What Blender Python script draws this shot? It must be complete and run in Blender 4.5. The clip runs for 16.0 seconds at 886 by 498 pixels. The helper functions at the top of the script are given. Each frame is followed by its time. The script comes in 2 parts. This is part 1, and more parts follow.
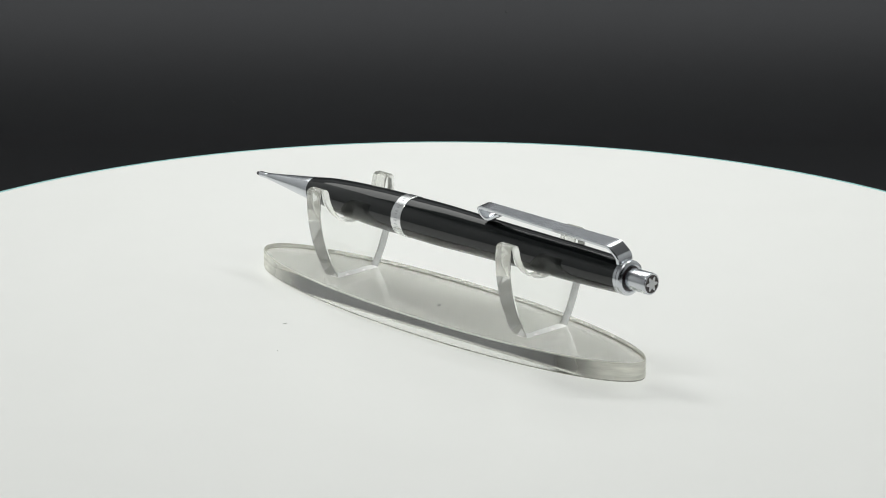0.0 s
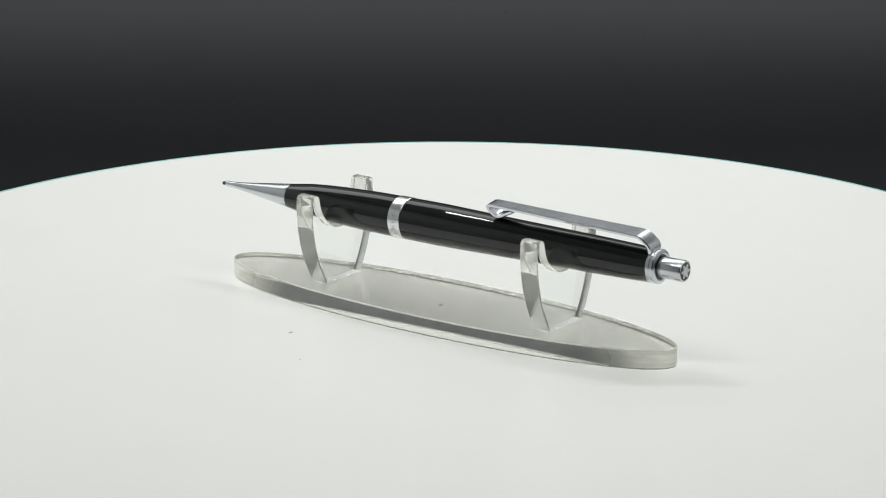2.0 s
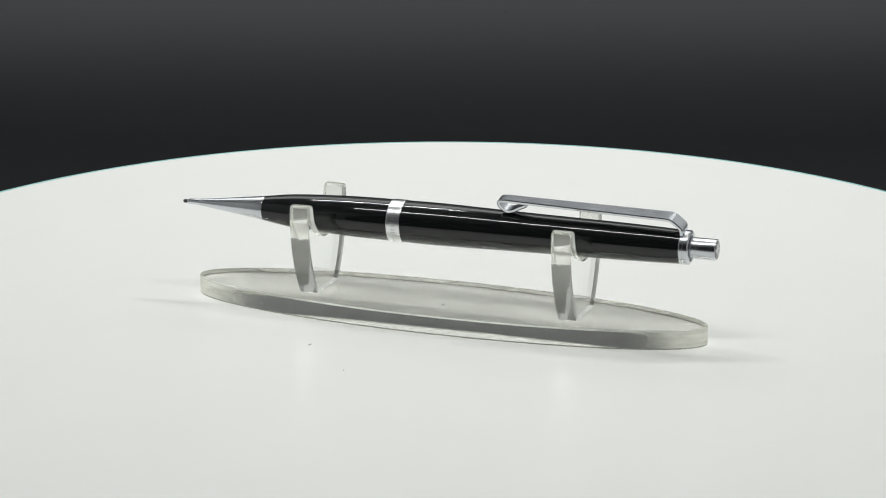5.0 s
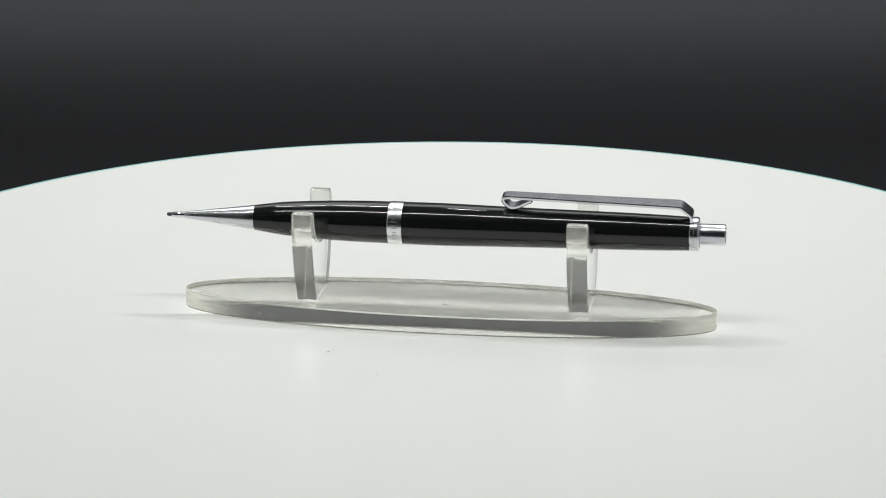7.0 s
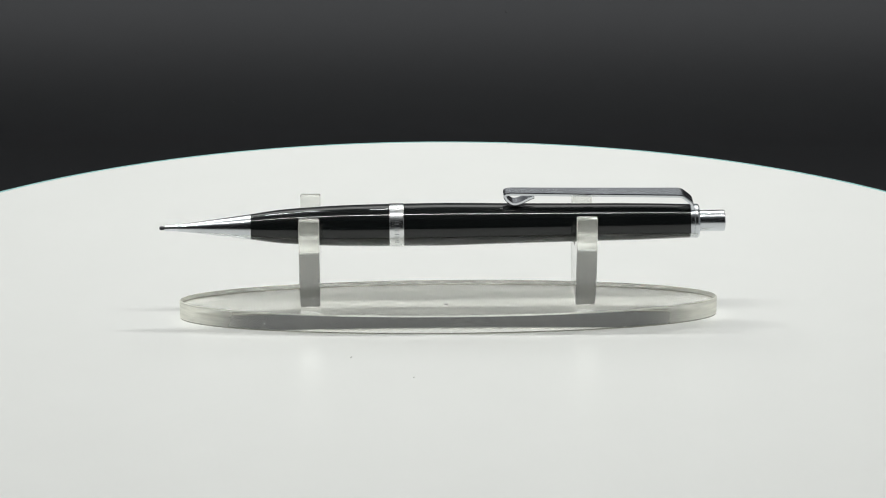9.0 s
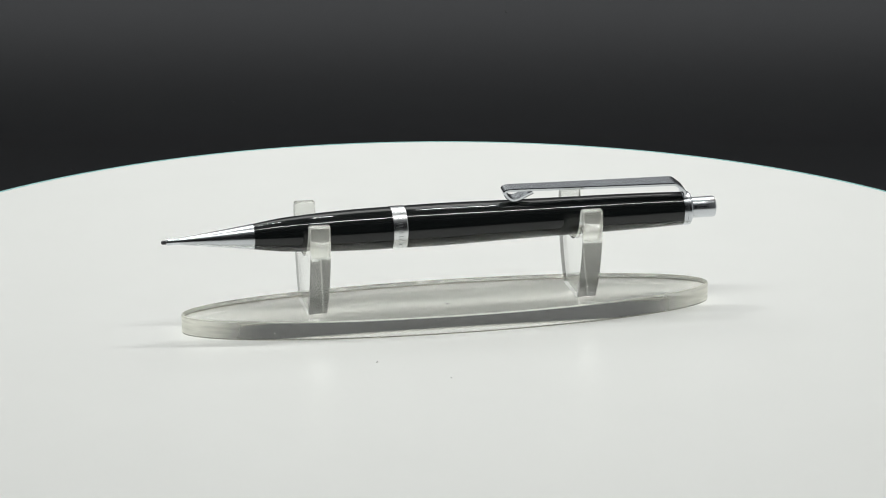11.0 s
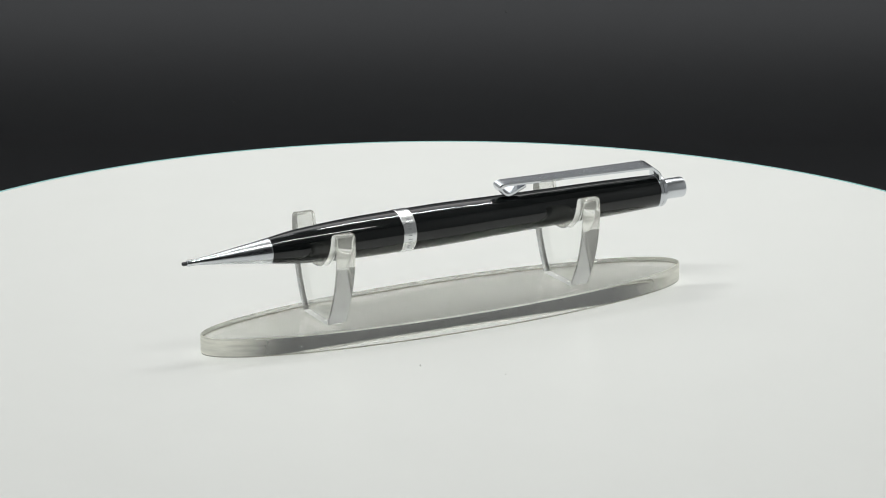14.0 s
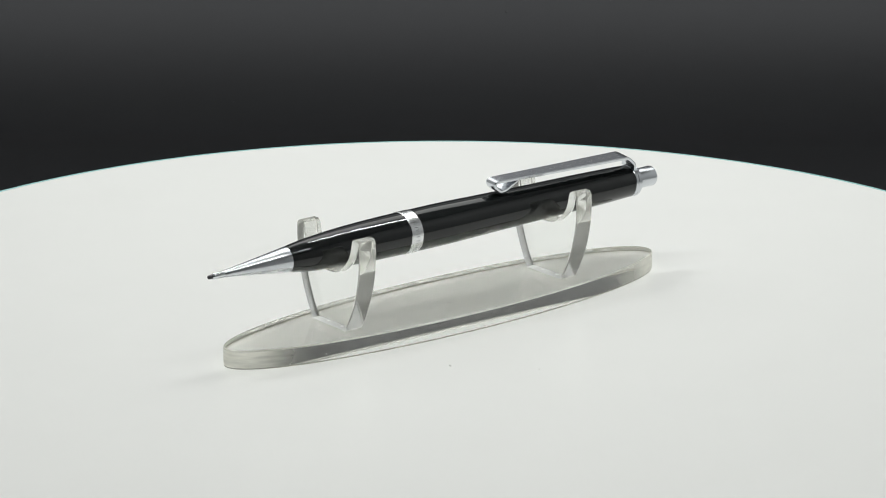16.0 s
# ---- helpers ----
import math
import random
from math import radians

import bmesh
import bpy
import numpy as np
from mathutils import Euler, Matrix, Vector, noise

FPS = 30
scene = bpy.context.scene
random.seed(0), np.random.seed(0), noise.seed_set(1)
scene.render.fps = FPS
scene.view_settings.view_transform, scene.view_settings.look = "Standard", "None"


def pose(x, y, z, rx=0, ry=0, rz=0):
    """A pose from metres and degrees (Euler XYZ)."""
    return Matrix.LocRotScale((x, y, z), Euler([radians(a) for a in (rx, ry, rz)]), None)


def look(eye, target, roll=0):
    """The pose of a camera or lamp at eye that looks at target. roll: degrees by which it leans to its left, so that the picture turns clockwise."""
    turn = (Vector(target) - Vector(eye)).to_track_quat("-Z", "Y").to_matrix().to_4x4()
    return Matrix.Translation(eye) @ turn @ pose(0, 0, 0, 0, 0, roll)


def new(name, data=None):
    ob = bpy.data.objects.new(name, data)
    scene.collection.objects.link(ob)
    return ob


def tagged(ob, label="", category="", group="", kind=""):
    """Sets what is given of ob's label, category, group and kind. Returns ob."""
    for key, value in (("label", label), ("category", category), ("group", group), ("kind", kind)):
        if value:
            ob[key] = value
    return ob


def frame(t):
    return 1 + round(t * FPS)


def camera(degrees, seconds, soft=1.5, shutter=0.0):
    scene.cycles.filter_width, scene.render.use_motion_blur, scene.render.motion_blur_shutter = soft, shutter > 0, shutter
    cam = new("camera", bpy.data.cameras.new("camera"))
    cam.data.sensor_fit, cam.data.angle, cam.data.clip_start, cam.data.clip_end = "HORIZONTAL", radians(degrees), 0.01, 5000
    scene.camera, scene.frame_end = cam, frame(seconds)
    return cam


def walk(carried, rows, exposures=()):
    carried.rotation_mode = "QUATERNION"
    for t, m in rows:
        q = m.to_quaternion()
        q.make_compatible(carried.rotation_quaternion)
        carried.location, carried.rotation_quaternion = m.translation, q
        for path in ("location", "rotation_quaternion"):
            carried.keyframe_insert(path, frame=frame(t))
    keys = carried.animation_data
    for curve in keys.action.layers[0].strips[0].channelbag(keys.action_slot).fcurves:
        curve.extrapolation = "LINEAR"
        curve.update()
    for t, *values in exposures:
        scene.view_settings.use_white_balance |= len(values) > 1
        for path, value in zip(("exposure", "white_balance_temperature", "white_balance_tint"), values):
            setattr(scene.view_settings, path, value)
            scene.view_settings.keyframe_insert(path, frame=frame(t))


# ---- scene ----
# ---------------------------------------------------------------- camera
EYE = Vector((0.0, -0.7430, 0.2400))
PITCH, YAW = radians(16.69), radians(0.07)
AHEAD = Vector((math.sin(YAW) * math.cos(PITCH), math.cos(YAW) * math.cos(PITCH), -math.sin(PITCH)))
cam = camera(16.0, 16.0, 1.1)
walk(cam, [(0.0, look(EYE, EYE + AHEAD, -0.13)), (16.0, look(EYE, EYE + AHEAD, -0.13))], [(0.0, -0.19), (6.5, -0.22), (9.0, -0.22), (13.0, -0.26), (15.0, -0.25), (16.0, -0.23)])

# ---------------------------------------------------------------- light
world = bpy.data.worlds.new("dim_room")
scene.world = world
world.use_nodes = True
world.node_tree.nodes["Background"].inputs[0].default_value = (0.9, 0.95, 1.0, 1)
world.node_tree.nodes["Background"].inputs[1].default_value = 0.014


def strip_light(name, x, y, z, length, width, watts, tilt=0.0):
    data = bpy.data.lights.new(name, "AREA")
    data.shape, data.size, data.size_y, data.energy = "RECTANGLE", length, width, watts
    data.color = (0.985, 1.0, 0.972)
    ob = new(name, data)
    ob.matrix_world = pose(x, y, z, tilt, 0, 0)
    return ob


ROOF = 0.46
strip_light("front_strip_light", 0, -0.13, ROOF - 0.012, 0.56, 0.007, 1.22)
for x, length in ((-0.135, 0.13), (-0.022, 0.018), (0.13, 0.18)):
    strip_light("middle_strip_light", x, 0.18, ROOF - 0.012, length, 0.005, 4.6 * length)
strip_light("rear_panel_light", 0, 0.40, ROOF - 0.012, 0.90, 0.28, 1.7)


# ---------------------------------------------------------------- materials
def material(name, colour, rough=0.5, metal=0.0, spec=0.5, trans=0.0, ior=1.5, coat=0.0, vary=0.0, scale=200.0,
             bump=0.0, bump_scale=800.0, rough_vary=0.0):
    m = bpy.data.materials.new(name)
    m.use_nodes = True
    nt = m.node_tree
    b = nt.nodes["Principled BSDF"]
    b.inputs["Base Color"].default_value = (*colour, 1)
    b.inputs["Roughness"].default_value = rough
    b.inputs["Metallic"].default_value = metal
    b.inputs["Specular IOR Level"].default_value = spec
    b.inputs["Transmission Weight"].default_value = trans
    b.inputs["IOR"].default_value = ior
    b.inputs["Coat Weight"].default_value = coat
    b.inputs["Coat Roughness"].default_value = 0.03
    co = nt.nodes.new("ShaderNodeTexCoord")

    def grain(s, detail=4.0):
        n = nt.nodes.new("ShaderNodeTexNoise")
        n.inputs["Scale"].default_value = s
        n.inputs["Detail"].default_value = detail
        nt.links.new(co.outputs["Object"], n.inputs["Vector"])
        return n.outputs["Fac"]

    def spread(fac, lo, hi):
        r = nt.nodes.new("ShaderNodeMapRange")
        r.inputs["From Min"].default_value, r.inputs["From Max"].default_value = 0.3, 0.7
        r.inputs["To Min"].default_value, r.inputs["To Max"].default_value = lo, hi
        nt.links.new(fac, r.inputs["Value"])
        return r.outputs["Result"]

    if vary:
        mix = nt.nodes.new("ShaderNodeMix")
        mix.data_type = "RGBA"
        mix.inputs[6].default_value = (*[c * (1 - vary) for c in colour], 1)
        mix.inputs[7].default_value = (*[min(1, c * (1 + vary)) for c in colour], 1)
        nt.links.new(grain(scale), mix.inputs[0])
        nt.links.new(mix.outputs[2], b.inputs["Base Color"])
    if rough_vary:
        nt.links.new(spread(grain(scale * 0.7), max(0, rough - rough_vary), rough + rough_vary), b.inputs["Roughness"])
    if bump:
        bn = nt.nodes.new("ShaderNodeBump")
        bn.inputs["Strength"].default_value = bump
        bn.inputs["Distance"].default_value = 0.0002
        nt.links.new(grain(bump_scale), bn.inputs["Height"])
        nt.links.new(bn.outputs["Normal"], b.inputs["Normal"])
    return m


M_DISC = material("glossy_white_laminate", (0.795, 0.80, 0.785), 0.35, spec=0.5, vary=0.012, scale=60, rough_vary=0.015)
M_EDGE = material("pale_green_edge", (0.36, 0.66, 0.66), 0.25)
M_VINYL = material("black_vinyl", (0.0042, 0.0044, 0.0050), 0.42, spec=0.40, vary=0.15, scale=30, bump=0.12, bump_scale=1500)
M_VINYL.node_tree.nodes["Principled BSDF"].inputs["Specular Tint"].default_value = (0.93, 0.94, 1.0, 1)
M_DRUM = material("black_plastic", (0.02, 0.02, 0.02), 0.4, vary=0.2)
M_ACRYLIC = material("clear_acrylic", (0.95, 0.96, 0.945), 0.02, trans=1.0, ior=1.49)
M_ACRYLIC_BASE = material("greyish_acrylic", (0.58, 0.58, 0.56), 0.03, trans=1.0, ior=1.49)
M_BLACK = material("black_lacquer", (0.0075, 0.009, 0.0092), 0.028, spec=0.5, bump=0.04, bump_scale=500, rough_vary=0.012, scale=300)
M_CHROME = material("polished_chrome", (0.68, 0.70, 0.73), 0.10, metal=1.0, rough_vary=0.03, scale=400)
M_CLIP = material("soft_chrome", (0.64, 0.66, 0.69), 0.17, metal=1.0, rough_vary=0.03, scale=300)
M_RING = material("engraved_silver", (0.76, 0.77, 0.78), 0.24, metal=1.0, vary=0.06, scale=900, rough_vary=0.02, bump=0.05, bump_scale=2500)
M_SATIN = material("satin_chrome", (0.60, 0.62, 0.65), 0.22, metal=1.0, rough_vary=0.03, scale=500)
M_LEAD = material("graphite_lead", (0.06, 0.06, 0.065), 0.4, metal=0.3, vary=0.3, scale=2000)
M_INLAY = material("dark_inlay", (0.028, 0.013, 0.017), 0.2)
M_STAR = material("white_resin", (0.75, 0.76, 0.78), 0.3)
M_ENGRAVE = material("dull_engraving", (0.40, 0.41, 0.43), 0.5, metal=1.0)
# contact shade along the stand's foot, put into the colour of the base's lower bevel
M_CONTACT_SHADE = material("grey_contact_shade", (0.36, 0.355, 0.31), 0.7, vary=0.5, scale=400)
M_LINT = material("grey_lint", (0.05, 0.05, 0.05), 0.9, vary=0.3, scale=3000)
M_SPECK = material("grey_dust", (0.55, 0.55, 0.53), 0.9, vary=0.3, scale=3000)
M_SIDE = material("silver_white_lining", (0.72, 0.73, 0.74), 0.5, vary=0.06, scale=20, bump=0.1)
M_REAR = material("grey_lining", (0.24, 0.245, 0.26), 0.45, vary=0.06, scale=20)
M_ROOF = material("grey_roof_lining", (0.50, 0.50, 0.505), 0.6, vary=0.1, scale=20)
M_ROOM = material("dark_table_paint", (0.03, 0.03, 0.032), 0.8, vary=0.1, scale=3)

M_CHIP = material("whitened_acrylic_chip", (0.78, 0.79, 0.76), 0.5, vary=0.1, scale=2000)
M_GLUE = material("dried_glue", (0.86, 0.87, 0.84), 0.35, trans=0.7, vary=0.1, scale=900)


def cut_acrylic(name, tint, rough, axis, reach, haze, streak):
    """Acrylic cut by a saw and only partly polished: clear, with a fine white haze that lets light through.
    haze: its share at the two ends of reach, counted along one axis from the thing's middle;
    streak: the saw marks' scale along x, y, z."""
    m = material(name, tint, rough, trans=1.0, ior=1.49)
    nt = m.node_tree
    link = nt.links.new
    glass, out = nt.nodes["Principled BSDF"], nt.nodes["Material Output"]
    co, split = nt.nodes.new("ShaderNodeTexCoord"), nt.nodes.new("ShaderNodeSeparateXYZ")
    size, span = nt.nodes.new("ShaderNodeMath"), nt.nodes.new("ShaderNodeMapRange")
    size.operation = "ABSOLUTE"
    link(co.outputs["Object"], split.inputs[0])
    link(split.outputs[axis], size.inputs[0])
    link(size.outputs[0], span.inputs["Value"])
    for key, value in (("From Min", reach[0]), ("From Max", reach[1]), ("To Min", haze[0]), ("To Max", haze[1])):
        span.inputs[key].default_value = value
    span.interpolation_type = "SMOOTHSTEP"
    shift, saw = nt.nodes.new("ShaderNodeMapping"), nt.nodes.new("ShaderNodeTexNoise")
    shift.inputs["Scale"].default_value = streak
    saw.inputs["Scale"].default_value, saw.inputs["Detail"].default_value = 1.0, 5.0
    link(co.outputs["Object"], shift.inputs["Vector"])
    link(shift.outputs["Vector"], saw.inputs["Vector"])
    marks = nt.nodes.new("ShaderNodeMapRange")
    for key, value in (("From Min", 0.32), ("From Max", 0.68), ("To Min", 0.82), ("To Max", 1.18)):
        marks.inputs[key].default_value = value
    link(saw.outputs["Fac"], marks.inputs["Value"])
    share = nt.nodes.new("ShaderNodeMath")
    share.operation = "MULTIPLY"
    share.use_clamp = True
    link(span.outputs["Result"], share.inputs[0])
    link(marks.outputs["Result"], share.inputs[1])
    bump = nt.nodes.new("ShaderNodeBump")
    bump.inputs["Strength"].default_value, bump.inputs["Distance"].default_value = 0.05, 0.000012
    link(saw.outputs["Fac"], bump.inputs["Height"])
    link(bump.outputs["Normal"], glass.inputs["Normal"])
    back, front = nt.nodes.new("ShaderNodeBsdfTranslucent"), nt.nodes.new("ShaderNodeBsdfDiffuse")
    back.inputs["Color"].default_value = front.inputs["Color"].default_value = (0.90, 0.90, 0.83, 1)
    fog, mix = nt.nodes.new("ShaderNodeMixShader"), nt.nodes.new("ShaderNodeMixShader")
    fog.inputs[0].default_value = 0.45
    link(back.outputs[0], fog.inputs[1])
    link(front.outputs[0], fog.inputs[2])
    link(share.outputs[0], mix.inputs[0])
    link(glass.outputs[0], mix.inputs[1])
    link(fog.outputs[0], mix.inputs[2])
    link(mix.outputs[0], out.inputs["Surface"])
    return m


M_ACRYLIC_RIM = cut_acrylic("cut_acrylic_rim", (0.86, 0.87, 0.84), 0.03, "X", (0.047, 0.0655), (0.04, 0.80), (140, 140, 900))
M_ACRYLIC_CUT = cut_acrylic("cut_acrylic_edge", (0.94, 0.95, 0.93), 0.06, "Z", (0.012, 0.024), (0.17, 0.22), (150, 150, 300))
M_BEVEL = cut_acrylic("scraped_acrylic_edge", (0.94, 0.95, 0.92), 0.12, "X", (0.0, 0.07), (0.45, 0.6), (400, 400, 400))
MM = 0.001


# ---------------------------------------------------------------- mesh helpers
def finish(name, bm, mat, parent=None, label="", smooth=True, angle=20):
    bmesh.ops.recalc_face_normals(bm, faces=bm.faces)
    me = bpy.data.meshes.new(name)
    if smooth:
        for f in bm.faces:
            f.smooth = True
        for e in bm.edges:
            if len(e.link_faces) == 2 and e.calc_face_angle(0) > radians(angle):
                e.smooth = False
    bm.to_mesh(me)
    bm.free()
    me.materials.append(mat)
    ob = new(name, me)
    if parent:
        ob.parent = parent
    if label:
        ob["label"] = label
    return ob


def part(name, bm, mat, parent, label=""):
    ob = finish(name, bm, mat, parent, label, angle=32 if name == "cradle" else 20)
    if mat in (M_ACRYLIC, M_ACRYLIC_BASE):
        ob.visible_shadow = False      # clear panes let the light through
    return ob


def lathe(profile, steps=192, x0=0.0):
    """A solid turned about the x axis from (x, radius) pairs in millimetres, closed at both ends."""
    bm = bmesh.new()
    rings = []
    for x, r in profile:
        if r <= 1e-6:
            rings.append([bm.verts.new(((x + x0) * MM, 0, 0))])
        else:
            rings.append([bm.verts.new(((x + x0) * MM, r * MM * math.cos(2 * math.pi * k / steps),
                                        r * MM * math.sin(2 * math.pi * k / steps))) for k in range(steps)])
    for a, b in zip(rings, rings[1:]):
        for k in range(steps):
            n = (k + 1) % steps
            if len(a) == 1 and len(b) == 1:
                continue
            if len(a) == 1:
                bm.faces.new((a[0], b[n], b[k]))
            elif len(b) == 1:
                bm.faces.new((a[k], a[n], b[0]))
            else:
                bm.faces.new((a[k], a[n], b[n], b[k]))
    for ring, flip in ((rings[0], False), (rings[-1], True)):
        if len(ring) > 1:
            bm.faces.new(ring[::-1] if flip else ring)
    return bm


def smooth_line(points, n):
    """n points along a Catmull-Rom curve through the given ones."""
    p = [Vector(q) for q in points]
    p = [2 * p[0] - p[1]] + p + [2 * p[-1] - p[-2]]
    out = []
    segs = len(p) - 3
    for i in range(n):
        u = i / (n - 1) * segs
        k = min(int(u), segs - 1)
        t = u - k
        a, b, c, d = p[k:k + 4]
        out.append(0.5 * (2 * b + (c - a) * t + (2 * a - 5 * b + 4 * c - d) * t * t + (3 * b - a - 3 * c + d) * t ** 3))
    return out


def slab(outline, z0, z1, bevel=0.0, axis="z", segments=2, above=-1.0):
    """An outline (u, v) extruded along an axis, in metres, with bevelled rims."""
    bm = bmesh.new()
    put = {"z": lambda u, v, w: (u, v, w), "x": lambda u, v, w: (w, u, v)}[axis]
    low = [bm.verts.new(put(u, v, z0)) for u, v in outline]
    high = [bm.verts.new(put(u, v, z1)) for u, v in outline]
    n = len(outline)
    caps = [bm.faces.new(low[::-1]), bm.faces.new(high)]
    for k in range(n):
        bm.faces.new((low[k], low[(k + 1) % n], high[(k + 1) % n], high[k]))
    bmesh.ops.recalc_face_normals(bm, faces=bm.faces)
    if bevel:
        rims = [e for f in caps for e in f.edges if max(v.co.z for v in e.verts) > above]
        bmesh.ops.bevel(bm, geom=rims, offset=bevel, segments=segments, profile=0.5, affect="EDGES")
    return bm


def box(sx, sy, sz, at=(0, 0, 0), bevel=0.0):
    bm = bmesh.new()
    bmesh.ops.create_cube(bm, size=1)
    bmesh.ops.scale(bm, vec=(sx, sy, sz), verts=bm.verts)
    bmesh.ops.translate(bm, vec=at, verts=bm.verts)
    if bevel:
        bmesh.ops.bevel(bm, geom=list(bm.edges), offset=bevel, segments=2, affect="EDGES")
    return bm


def circle(r, n, squash=1.0):
    return [(r * math.cos(2 * math.pi * k / n), squash * r * math.sin(2 * math.pi * k / n)) for k in range(n)]


# ---------------------------------------------------------------- the setting
FLOOR_Z = -0.045
COVE_Y, COVE_R = 0.33, 0.16


def build_backdrop():
    """A black sheet that lies flat, then sweeps up into a rear wall."""
    line = [(-1.6, FLOOR_Z), (-0.6, FLOOR_Z), (0.0, FLOOR_Z)]
    for k in range(41):
        a = math.pi / 2 * k / 40
        line.append((COVE_Y + COVE_R * math.sin(a), FLOOR_Z + COVE_R * (1 - math.cos(a))))
    line += [(COVE_Y + COVE_R, 0.235)]
    bm = bmesh.new()
    xs = (-0.9, -0.45, 0.0, 0.45, 0.9)
    grid = [[bm.verts.new((x, y, z)) for x in xs] for y, z in line]
    for a, b in zip(grid, grid[1:]):
        for k in range(len(xs) - 1):
            bm.faces.new((a[k], a[k + 1], b[k + 1], b[k]))
    ob = finish("backdrop", bm, M_VINYL)
    for x, y in ((-0.1303, 0.346), (-0.0127, 0.3536), (0.0255, 0.4219), (-0.1455, 0.4022), (-0.0747, 0.3742), (0.01, 0.373), (-0.1262, 0.303)):
        z = FLOOR_Z + COVE_R - math.sqrt(COVE_R ** 2 - max(0.0, y - COVE_Y) ** 2)
        bm = bmesh.new()
        bmesh.ops.create_icosphere(bm, subdivisions=1, radius=1)
        bmesh.ops.scale(bm, vec=(0.00045, 0.0004, 0.00015), verts=bm.verts)
        bmesh.ops.translate(bm, vec=(x, y, z + 0.0001), verts=bm.verts)
        finish("dust_speck", bm, M_LINT, ob)
    ob.modifiers.new("thickness", "SOLIDIFY").thickness = -0.002
    tagged(ob, "black vinyl sheet swept up behind the turntable", "backdrop", kind="structure")


def build_room():
    t = 0.01
    for name, bm, mat in (
        ("wall_left", box(t, 1.0, ROOF - FLOOR_Z, (-0.46, 0.05, (ROOF + FLOOR_Z) / 2)), M_SIDE),
        ("wall_right", box(t, 1.0, ROOF - FLOOR_Z, (0.46, 0.05, (ROOF + FLOOR_Z) / 2)), M_SIDE),
        ("ceiling", box(0.93, 1.0, t, (0, 0.05, ROOF + t / 2)), M_ROOF),
        ("wall_rear", box(0.93, t, ROOF - FLOOR_Z, (0, 0.562, (ROOF + FLOOR_Z) / 2)), M_REAR),
        ("ground", box(2.4, 2.2, t, (0, -0.52, FLOOR_Z - 0.012)), M_ROOM),
    ):
        ob = finish(name, bm, mat, smooth=False)
        tagged(ob, "plain grey lining of the photo box" if name != "ground" else "dark table top under the photo box", "ceiling" if "ceiling" in name else "floor" if name == "ground" else "wall",
               kind="structure")


build_backdrop()
build_room()

# ---------------------------------------------------------------- turntable
DISC_R, DISC_T = 0.1700, 0.010


def build_turntable():
    top = new("turntable")
    tagged(top, "round glossy white turntable plate, slowly turning", "turntable")
    bm = slab(circle(DISC_R - 0.0012, 256), -DISC_T, 0.0, 0.0004)
    part("plate", bm, M_DISC, top)
    bm = bmesh.new()
    n = 256
    rows = [(DISC_R - 0.0012, -DISC_T), (DISC_R, -DISC_T), (DISC_R, -0.0006), (DISC_R - 0.0005, -0.00005), (DISC_R - 0.0012, -0.00005)]
    rings = [[bm.verts.new((r * math.cos(2 * math.pi * k / n), r * math.sin(2 * math.pi * k / n), z)) for k in range(n)] for r, z in rows]
    for a, b in zip(rings, rings[1:] + rings[:1]):
        for k in range(n):
            bm.faces.new((a[k], a[(k + 1) % n], b[(k + 1) % n], b[k]))
    part("edge_band", bm, M_EDGE, top, "thin pale green edge band")
    rnd = random.Random(4)
    for x, y, s, a in ((-0.02106, -0.03225, 0.0006, 70), (-0.006, -0.047, 0.00018, 10)):
        bm = bmesh.new()
        bmesh.ops.create_icosphere(bm, subdivisions=2, radius=1)
        for v in bm.verts:
            v.co *= 0.75 + 0.5 * rnd.random()
        bmesh.ops.scale(bm, vec=(s, s * 0.35, 0.00012), verts=bm.verts)
        bmesh.ops.rotate(bm, matrix=Matrix.Rotation(radians(a), 3, "Z"), verts=bm.verts)
        bmesh.ops.translate(bm, vec=(x, y, 0.00006), verts=bm.verts)
        part("dust_speck", bm, M_SPECK, top)
    drum = finish("pedestal", slab(circle(0.11, 96), FLOOR_Z, -DISC_T - 0.001, 0.002), M_DRUM)
    tagged(drum, "low round black pedestal under the white turntable plate", "pedestal")
    return top


# ---------------------------------------------------------------- acrylic stand
BASE_A, BASE_B, BASE_H = 66.4, 14.9, 4.8
STAND_AT = pose(0.00226, -0.0004, 0.00005, 0, 0, 1.15)


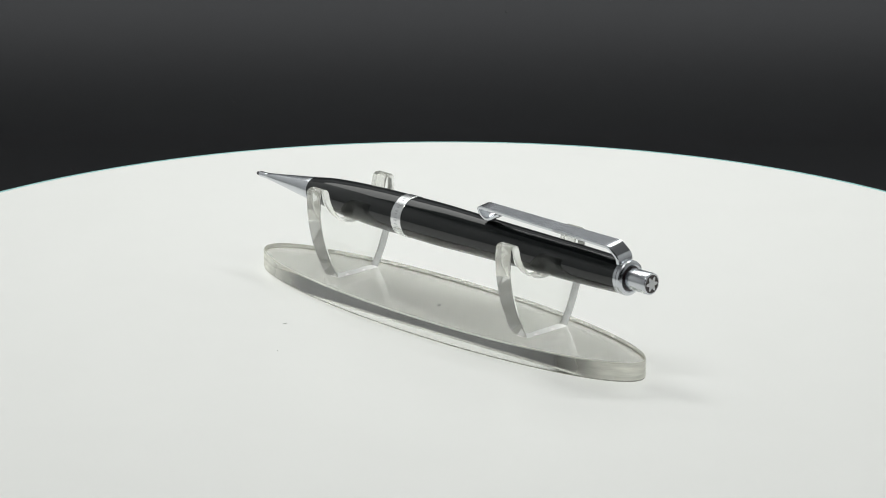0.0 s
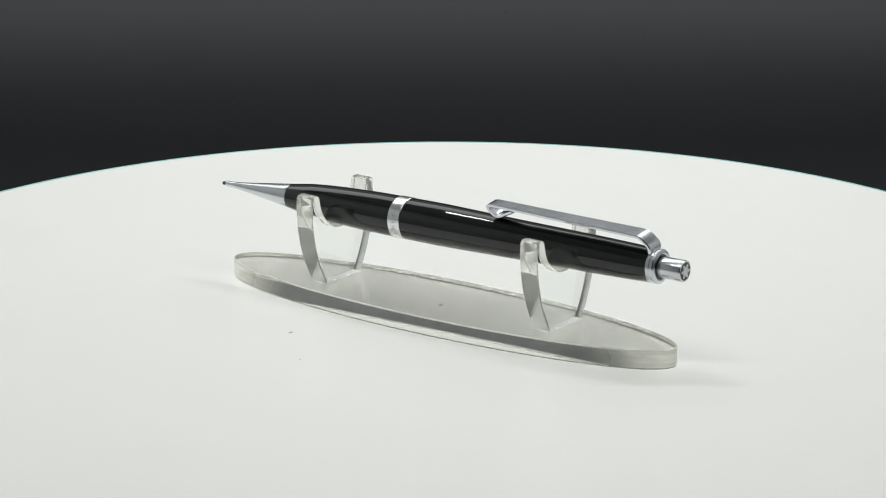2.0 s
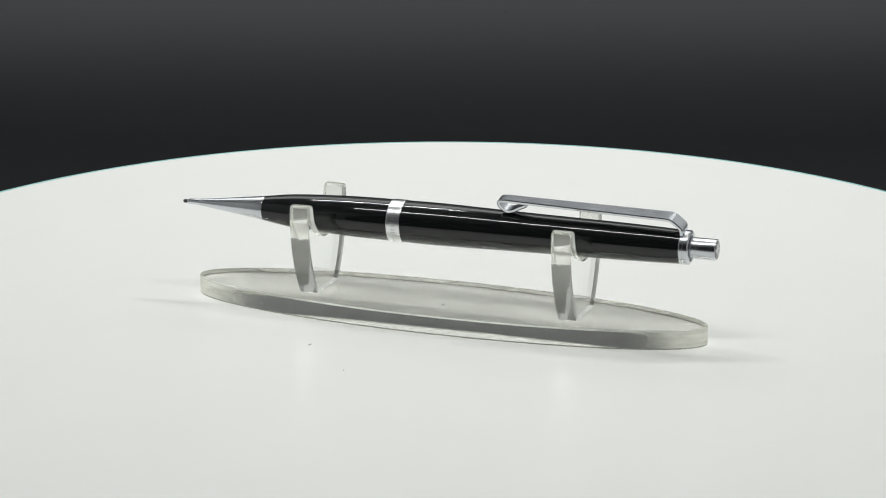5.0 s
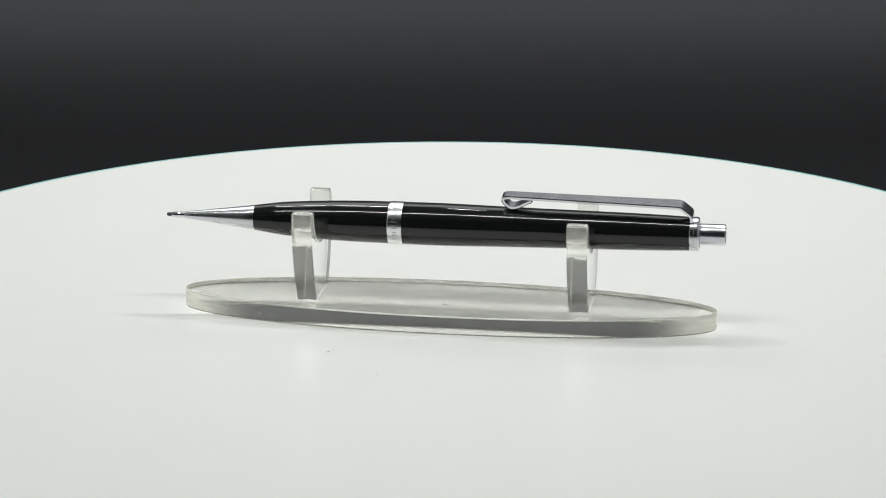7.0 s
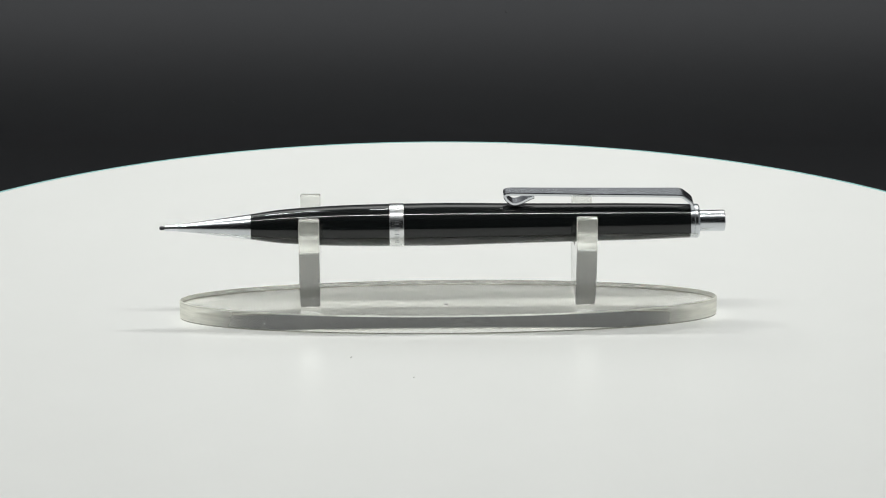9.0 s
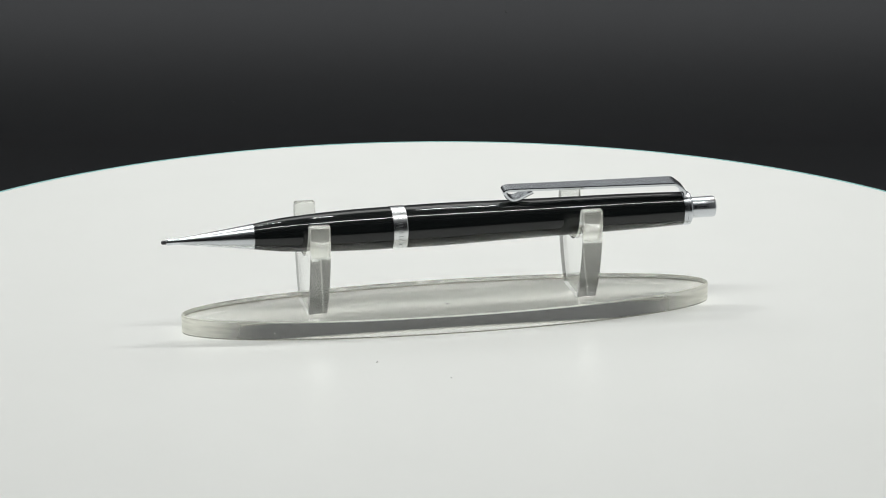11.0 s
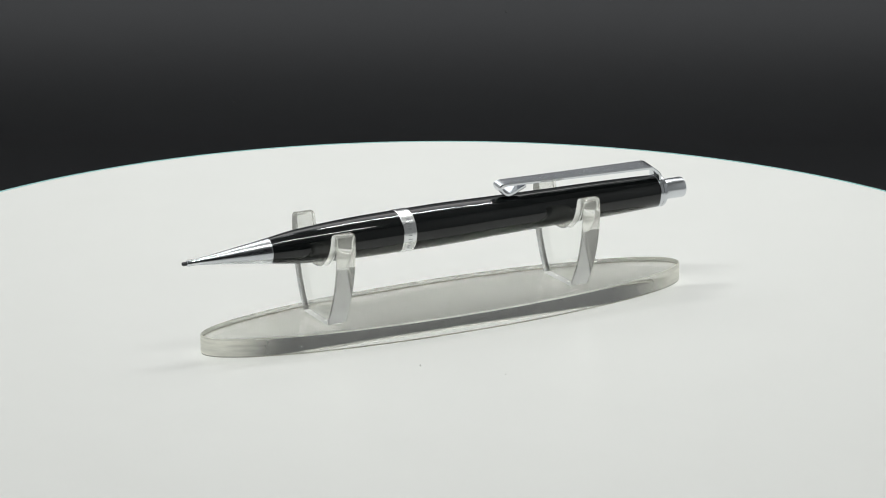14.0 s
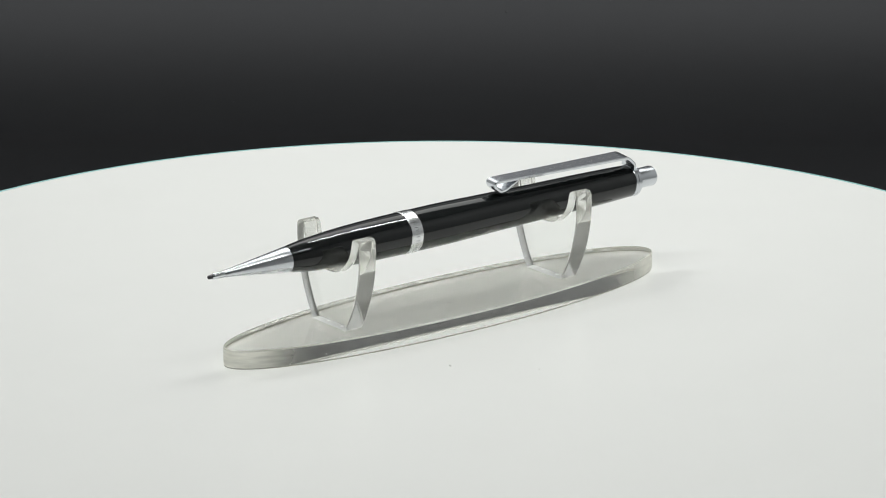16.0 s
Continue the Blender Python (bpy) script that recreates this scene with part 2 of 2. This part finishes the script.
def build_stand():
    stand = new("pen_stand")
    tagged(stand, "clear acrylic pen stand with an oval base and two cradles", "pen stand")
    outline = [(BASE_A * MM * math.cos(2 * math.pi * k / 200), BASE_B * MM * math.sin(2 * math.pi * k / 200)) for k in range(200)]
    bm = slab(outline, 0, BASE_H * MM, 0.0003, above=0.001)
    under = [e for e in bm.edges if max(v.co.z for v in e.verts) < 1e-6]
    bmesh.ops.bevel(bm, geom=under, offset=0.0005, segments=2, profile=0.5, affect="EDGES")
    bm.normal_update()
    for f in bm.faces:
        if abs(f.normal.z) < 0.2:
            f.material_index = 1
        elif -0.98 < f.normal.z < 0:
            # lower bevel: coloured grey in place of a contact shadow
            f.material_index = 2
        elif 0 < f.normal.z < 0.98:
            f.material_index = 3
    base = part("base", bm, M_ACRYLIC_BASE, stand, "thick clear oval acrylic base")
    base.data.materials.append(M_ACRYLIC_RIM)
    base.data.materials.append(M_CONTACT_SHADE)
    base.data.materials.append(M_BEVEL)
    for x, low in ((-34.0, 18.62), (33.3, 18.85)):
        outer = smooth_line([(6.6, BASE_H + 0.01), (8.6, 8.4), (10.7, 13.8), (12.0, 19.5), (12.4, 24.5), (12.35, 27.2)], 26)
        tip = [Vector((12.1, 28.0)), Vector((11.5, 28.4)), Vector((10.2, 28.45)), Vector((9.5, 28.1))]
        inner = smooth_line([(9.2, 27.4), (8.5, 24.6), (7.2, 22.2), (4.6, low + 1.0), (2.2, low + 0.15), (0.0, low)], 26)
        half = outer + tip + inner
        pts = [((p[0] * 1.03 - 0.1) * MM, p[1] * MM) for p in half] + [((-p[0] * 1.03 - 0.1) * MM, p[1] * MM) for p in half[-2::-1]]
        bm = slab(pts, (x - 2.5) * MM, (x + 2.5) * MM, 0.00035, "x", 4, (BASE_H + 0.1) * MM)
        bmesh.ops.triangulate(bm, faces=[f for f in bm.faces if len(f.verts) > 4])
        foot = [f for f in bm.faces if f.normal.z < -0.9 and f.calc_center_median().z < (BASE_H + 0.1) * MM]
        for f in foot:
            f.material_index = 1
        for f in bm.faces:
            if abs(f.normal.x) < 0.9 and f not in foot:
                f.material_index = 2
        ob = part("cradle", bm, M_ACRYLIC, stand)
        for poly in ob.data.polygons:
            poly.use_smooth = abs(poly.normal.x) < 0.999
        ob.data.materials.append(M_GLUE)
        ob.data.materials.append(M_ACRYLIC_CUT)
        rnd = random.Random(int(x))
        for y, sx, sy in ((-3.2, 0.9, 0.5), (2.4, 0.7, 0.35), (-6.4, 1.3, 0.5)):
            bm = bmesh.new()
            bmesh.ops.create_icosphere(bm, subdivisions=2, radius=1)
            for v in bm.verts:
                v.co *= 0.7 + 0.6 * rnd.random()
            bmesh.ops.scale(bm, vec=(sx * MM, sy * MM, 0.07 * MM), verts=bm.verts)
            bmesh.ops.translate(bm, vec=((x + (1.2 if y > -6 else 0.4)) * MM, y * MM, (BASE_H + 0.03) * MM), verts=bm.verts)
            part("glue_smear", bm, M_GLUE, stand, "whitish dried glue")
    bm = bmesh.new()
    bmesh.ops.create_icosphere(bm, subdivisions=2, radius=1)
    bmesh.ops.scale(bm, vec=(0.00062, 0.0006, 0.000045), verts=bm.verts)
    bmesh.ops.translate(bm, vec=(-0.0006, -0.0013, -0.00005), verts=bm.verts)
    part("speck", bm, M_LEAD, stand, "tiny dark speck")
    rnd = random.Random(11)
    for k in range(22):          # small chips along the cut rim
        a = math.pi * (1.08 + 0.84 * (k % 11 + rnd.random() * 0.8) / 11) - math.pi * (k // 11)
        bm = bmesh.new()
        bmesh.ops.create_icosphere(bm, subdivisions=1, radius=1)
        bmesh.ops.scale(bm, vec=(rnd.uniform(0.1, 0.3) * MM, 0.06 * MM, rnd.uniform(0.06, 0.13) * MM), verts=bm.verts)
        z = rnd.choice((0.5, 0.7, 1.2, 2.0, BASE_H - 0.2))
        bmesh.ops.translate(bm, vec=(BASE_A * MM * math.cos(a), BASE_B * MM * math.sin(a), z * MM), verts=bm.verts)
        part("chip", bm, M_CHIP, base)
    return stand


# ---------------------------------------------------------------- mechanical pencil
PEN_AT = pose(0.0004, 0.0003, 0.02348, 0, -0.224, 1.60)
PEN_X0, PEN_K = -69.0, 1.006     # the lead's point, along the pencil's own axis, in millimetres


def build_pencil():
    pen = new("mechanical_pencil")
    tagged(pen, "glossy black mechanical pencil with chrome clip and tip", "pencil")

    def turned(name, profile, mat, parent=pen, label="", steps=192):
        return part(name, lathe([(x * PEN_K, r) for x, r in profile], steps, PEN_X0), mat, parent, label)

    turned("lead", [(0, 0.25), (0.15, 0.42), (0.5, 0.5), (2.0, 0.5)], M_LEAD, label="short grey graphite lead", steps=32)
    turned("lead_sleeve", [(1.2, 0.55), (1.3, 0.70), (1.5, 0.76), (4.6, 0.80), (5.4, 0.80)], M_CHROME, label="thin chrome lead sleeve", steps=48)
    turned("tip_cone", [(4.2, 0.70), (4.6, 0.86), (6.5, 1.06), (9.4, 1.42), (13, 1.90), (16.3, 2.32), (20, 2.82), (22.0, 3.10), (22.3, 3.10)], M_SATIN, label="tapered satin chrome tip")
    low = smooth_line([(22.35, 3.12), (26, 3.68), (30, 4.17), (37, 4.66), (44, 4.98), (50, 5.13), (56.0, 5.2)], 30)
    turned("lower_barrel", [(22.3, 2.9)] + [(p[0], p[1]) for p in low] + [(56.05, 5.0)], M_BLACK)
    ring = turned("centre_ring", [(55.95, 5.0), (56.0, 5.24), (56.15, 5.30), (59.35, 5.31), (59.5, 5.25), (59.55, 5.0)], M_RING, label="engraved silver centre ring")
    high = smooth_line([(59.55, 5.22), (66, 5.26), (72, 5.22), (85, 4.96), (99, 4.75), (112.7, 4.58), (122, 4.38), (129.4, 4.14)], 40)
    turned("upper_barrel", [(59.5, 5.0)] + [(p[0], p[1]) for p in high] + [(129.5, 4.0)], M_BLACK)
    turned("end_ring", [(129.4, 3.9), (129.45, 4.12), (129.6, 4.18), (130.35, 4.19), (130.42, 4.13), (130.5, 4.19), (131.25, 4.19), (131.45, 4.10), (131.7, 3.75),
                        (131.78, 3.35), (131.6, 3.05), (131.2, 2.9)], M_SATIN, label="chrome end ring with a chamfered lip")
    turned("gap_ring", [(131.1, 2.95), (131.5, 2.95), (131.5, 2.5)], M_INLAY, label="dark gap round the button")
    button = turned("push_button", [(131.0, 2.4), (131.3, 2.52), (131.6, 2.58), (137.6, 2.62), (137.9, 2.55), (138.0, 2.42)], M_SATIN, label="chrome push button")
    turned("inlay", [(137.9, 2.2), (138.03, 2.2), (138.06, 2.12)], M_INLAY, button, "round dark end inlay", 64)
    star = []
    for k in range(96):
        a = 2 * math.pi * k / 96
        r = (1.42 + 0.42 * math.cos(6 * a)) * MM
        star.append((r * math.cos(a), r * math.sin(a)))
    bm = slab(star, (PEN_X0 + 138.0 * PEN_K) * MM, (PEN_X0 + 138.0 * PEN_K + 0.12) * MM, 0, "x")
    part("emblem", bm, M_STAR, button, "white rounded six-lobed emblem")

    # worn engraving on the ring, as plain bars
    for k, (deg, w) in enumerate(((64, 1.0), (40, 1.1), (22, 0.9), (4, 1.0), (-14, 1.1), (-33, 0.9))):
        for off in (-0.34, 0.34):
            bm = box(w * MM, 0.16 * MM, 0.06 * MM, ((PEN_X0 + 57.75 * PEN_K) * MM, off * MM, 5.305 * MM))
            bmesh.ops.rotate(bm, matrix=Matrix.Rotation(radians(90 - deg), 3, "X"), verts=bm.verts)
            part("engraved_bar", bm, M_ENGRAVE, ring)
    build_clip(pen)
    return pen


def build_clip(pen):
    """A folded metal strip: a foot in the end ring, a bend, the long flat and a curled loop."""
    bend = smooth_line([(130.3, 3.9), (130.2, 5.0), (129.9, 5.7), (129.3, 6.3), (127.8, 7.5), (127.0, 7.85), (126.0, 7.95), (124.5, 7.98)], 36)
    path = bend + [(116, 8.15), (100, 8.5), (88, 8.8), (85.5, 8.85)]
    curl = smooth_line([(85.5, 8.85), (84.2, 8.6), (83.75, 7.8), (84.3, 6.6), (85.6, 5.55), (86.8, 5.35), (88.2, 5.75), (89.8, 6.6), (91.3, 7.3)], 28)
    line = [Vector(p) for p in path] + curl[1:]

    def width(s):
        return 4.8 if s > 126 else 4.8 - 1.3 * (126 - s) / 42

    thick = 0.72
    bm = bmesh.new()
    rows = []
    for k, p in enumerate(line):
        a, b = line[max(0, k - 1)], line[min(len(line) - 1, k + 1)]
        t = (b - a).normalized()
        n = Vector((t[1], -t[0]))            # outward while running towards the tip
        w = width(p[0]) / 2
        o, i = p, p + n * -thick
        c = 0.14
        sect = [(-w, i), (-w, i + (o - i) * 0.7), (-w + c, o), (w - c, o), (w, i + (o - i) * 0.7), (w, i)]
        rows.append([bm.verts.new(((PEN_X0 + q[0] * PEN_K) * MM, y * MM, q[1] * MM)) for y, q in sect])
    for a, b in zip(rows, rows[1:]):
        for k in range(6):
            bm.faces.new((a[k], a[(k + 1) % 6], b[(k + 1) % 6], b[k]))
    bm.faces.new(rows[0])
    bm.faces.new(rows[-1][::-1])
    bmesh.ops.rotate(bm, matrix=Matrix.Rotation(radians(7), 3, "X"), verts=bm.verts)
    part("clip", bm, M_CLIP, pen, "flat chrome pocket clip with a curled end")


turntable = build_turntable()
pen_stand = build_stand()
mechanical_pencil = build_pencil()


# ---------------------------------------------------------------- movement
def turn_angle(t):
    """Degrees by which the plate has turned at t seconds, counter-clockwise from above."""
    return 5.283 * (t - 9.0) - 0.14 * ((t - 9.0) / 8.0) ** 2


def motions():
    times = [0.5 * k for k in range(33)]
    for thing, place in ((turntable, pose(0, 0, 0)), (pen_stand, STAND_AT), (mechanical_pencil, PEN_AT)):
        walk(thing, [(t, pose(0, 0, 0, 0.09 * max(0.0, (t - 9.0) / 7.0)) @ pose(0, 0, 0, 0, 0, turn_angle(t)) @ place) for t in times])


motions()
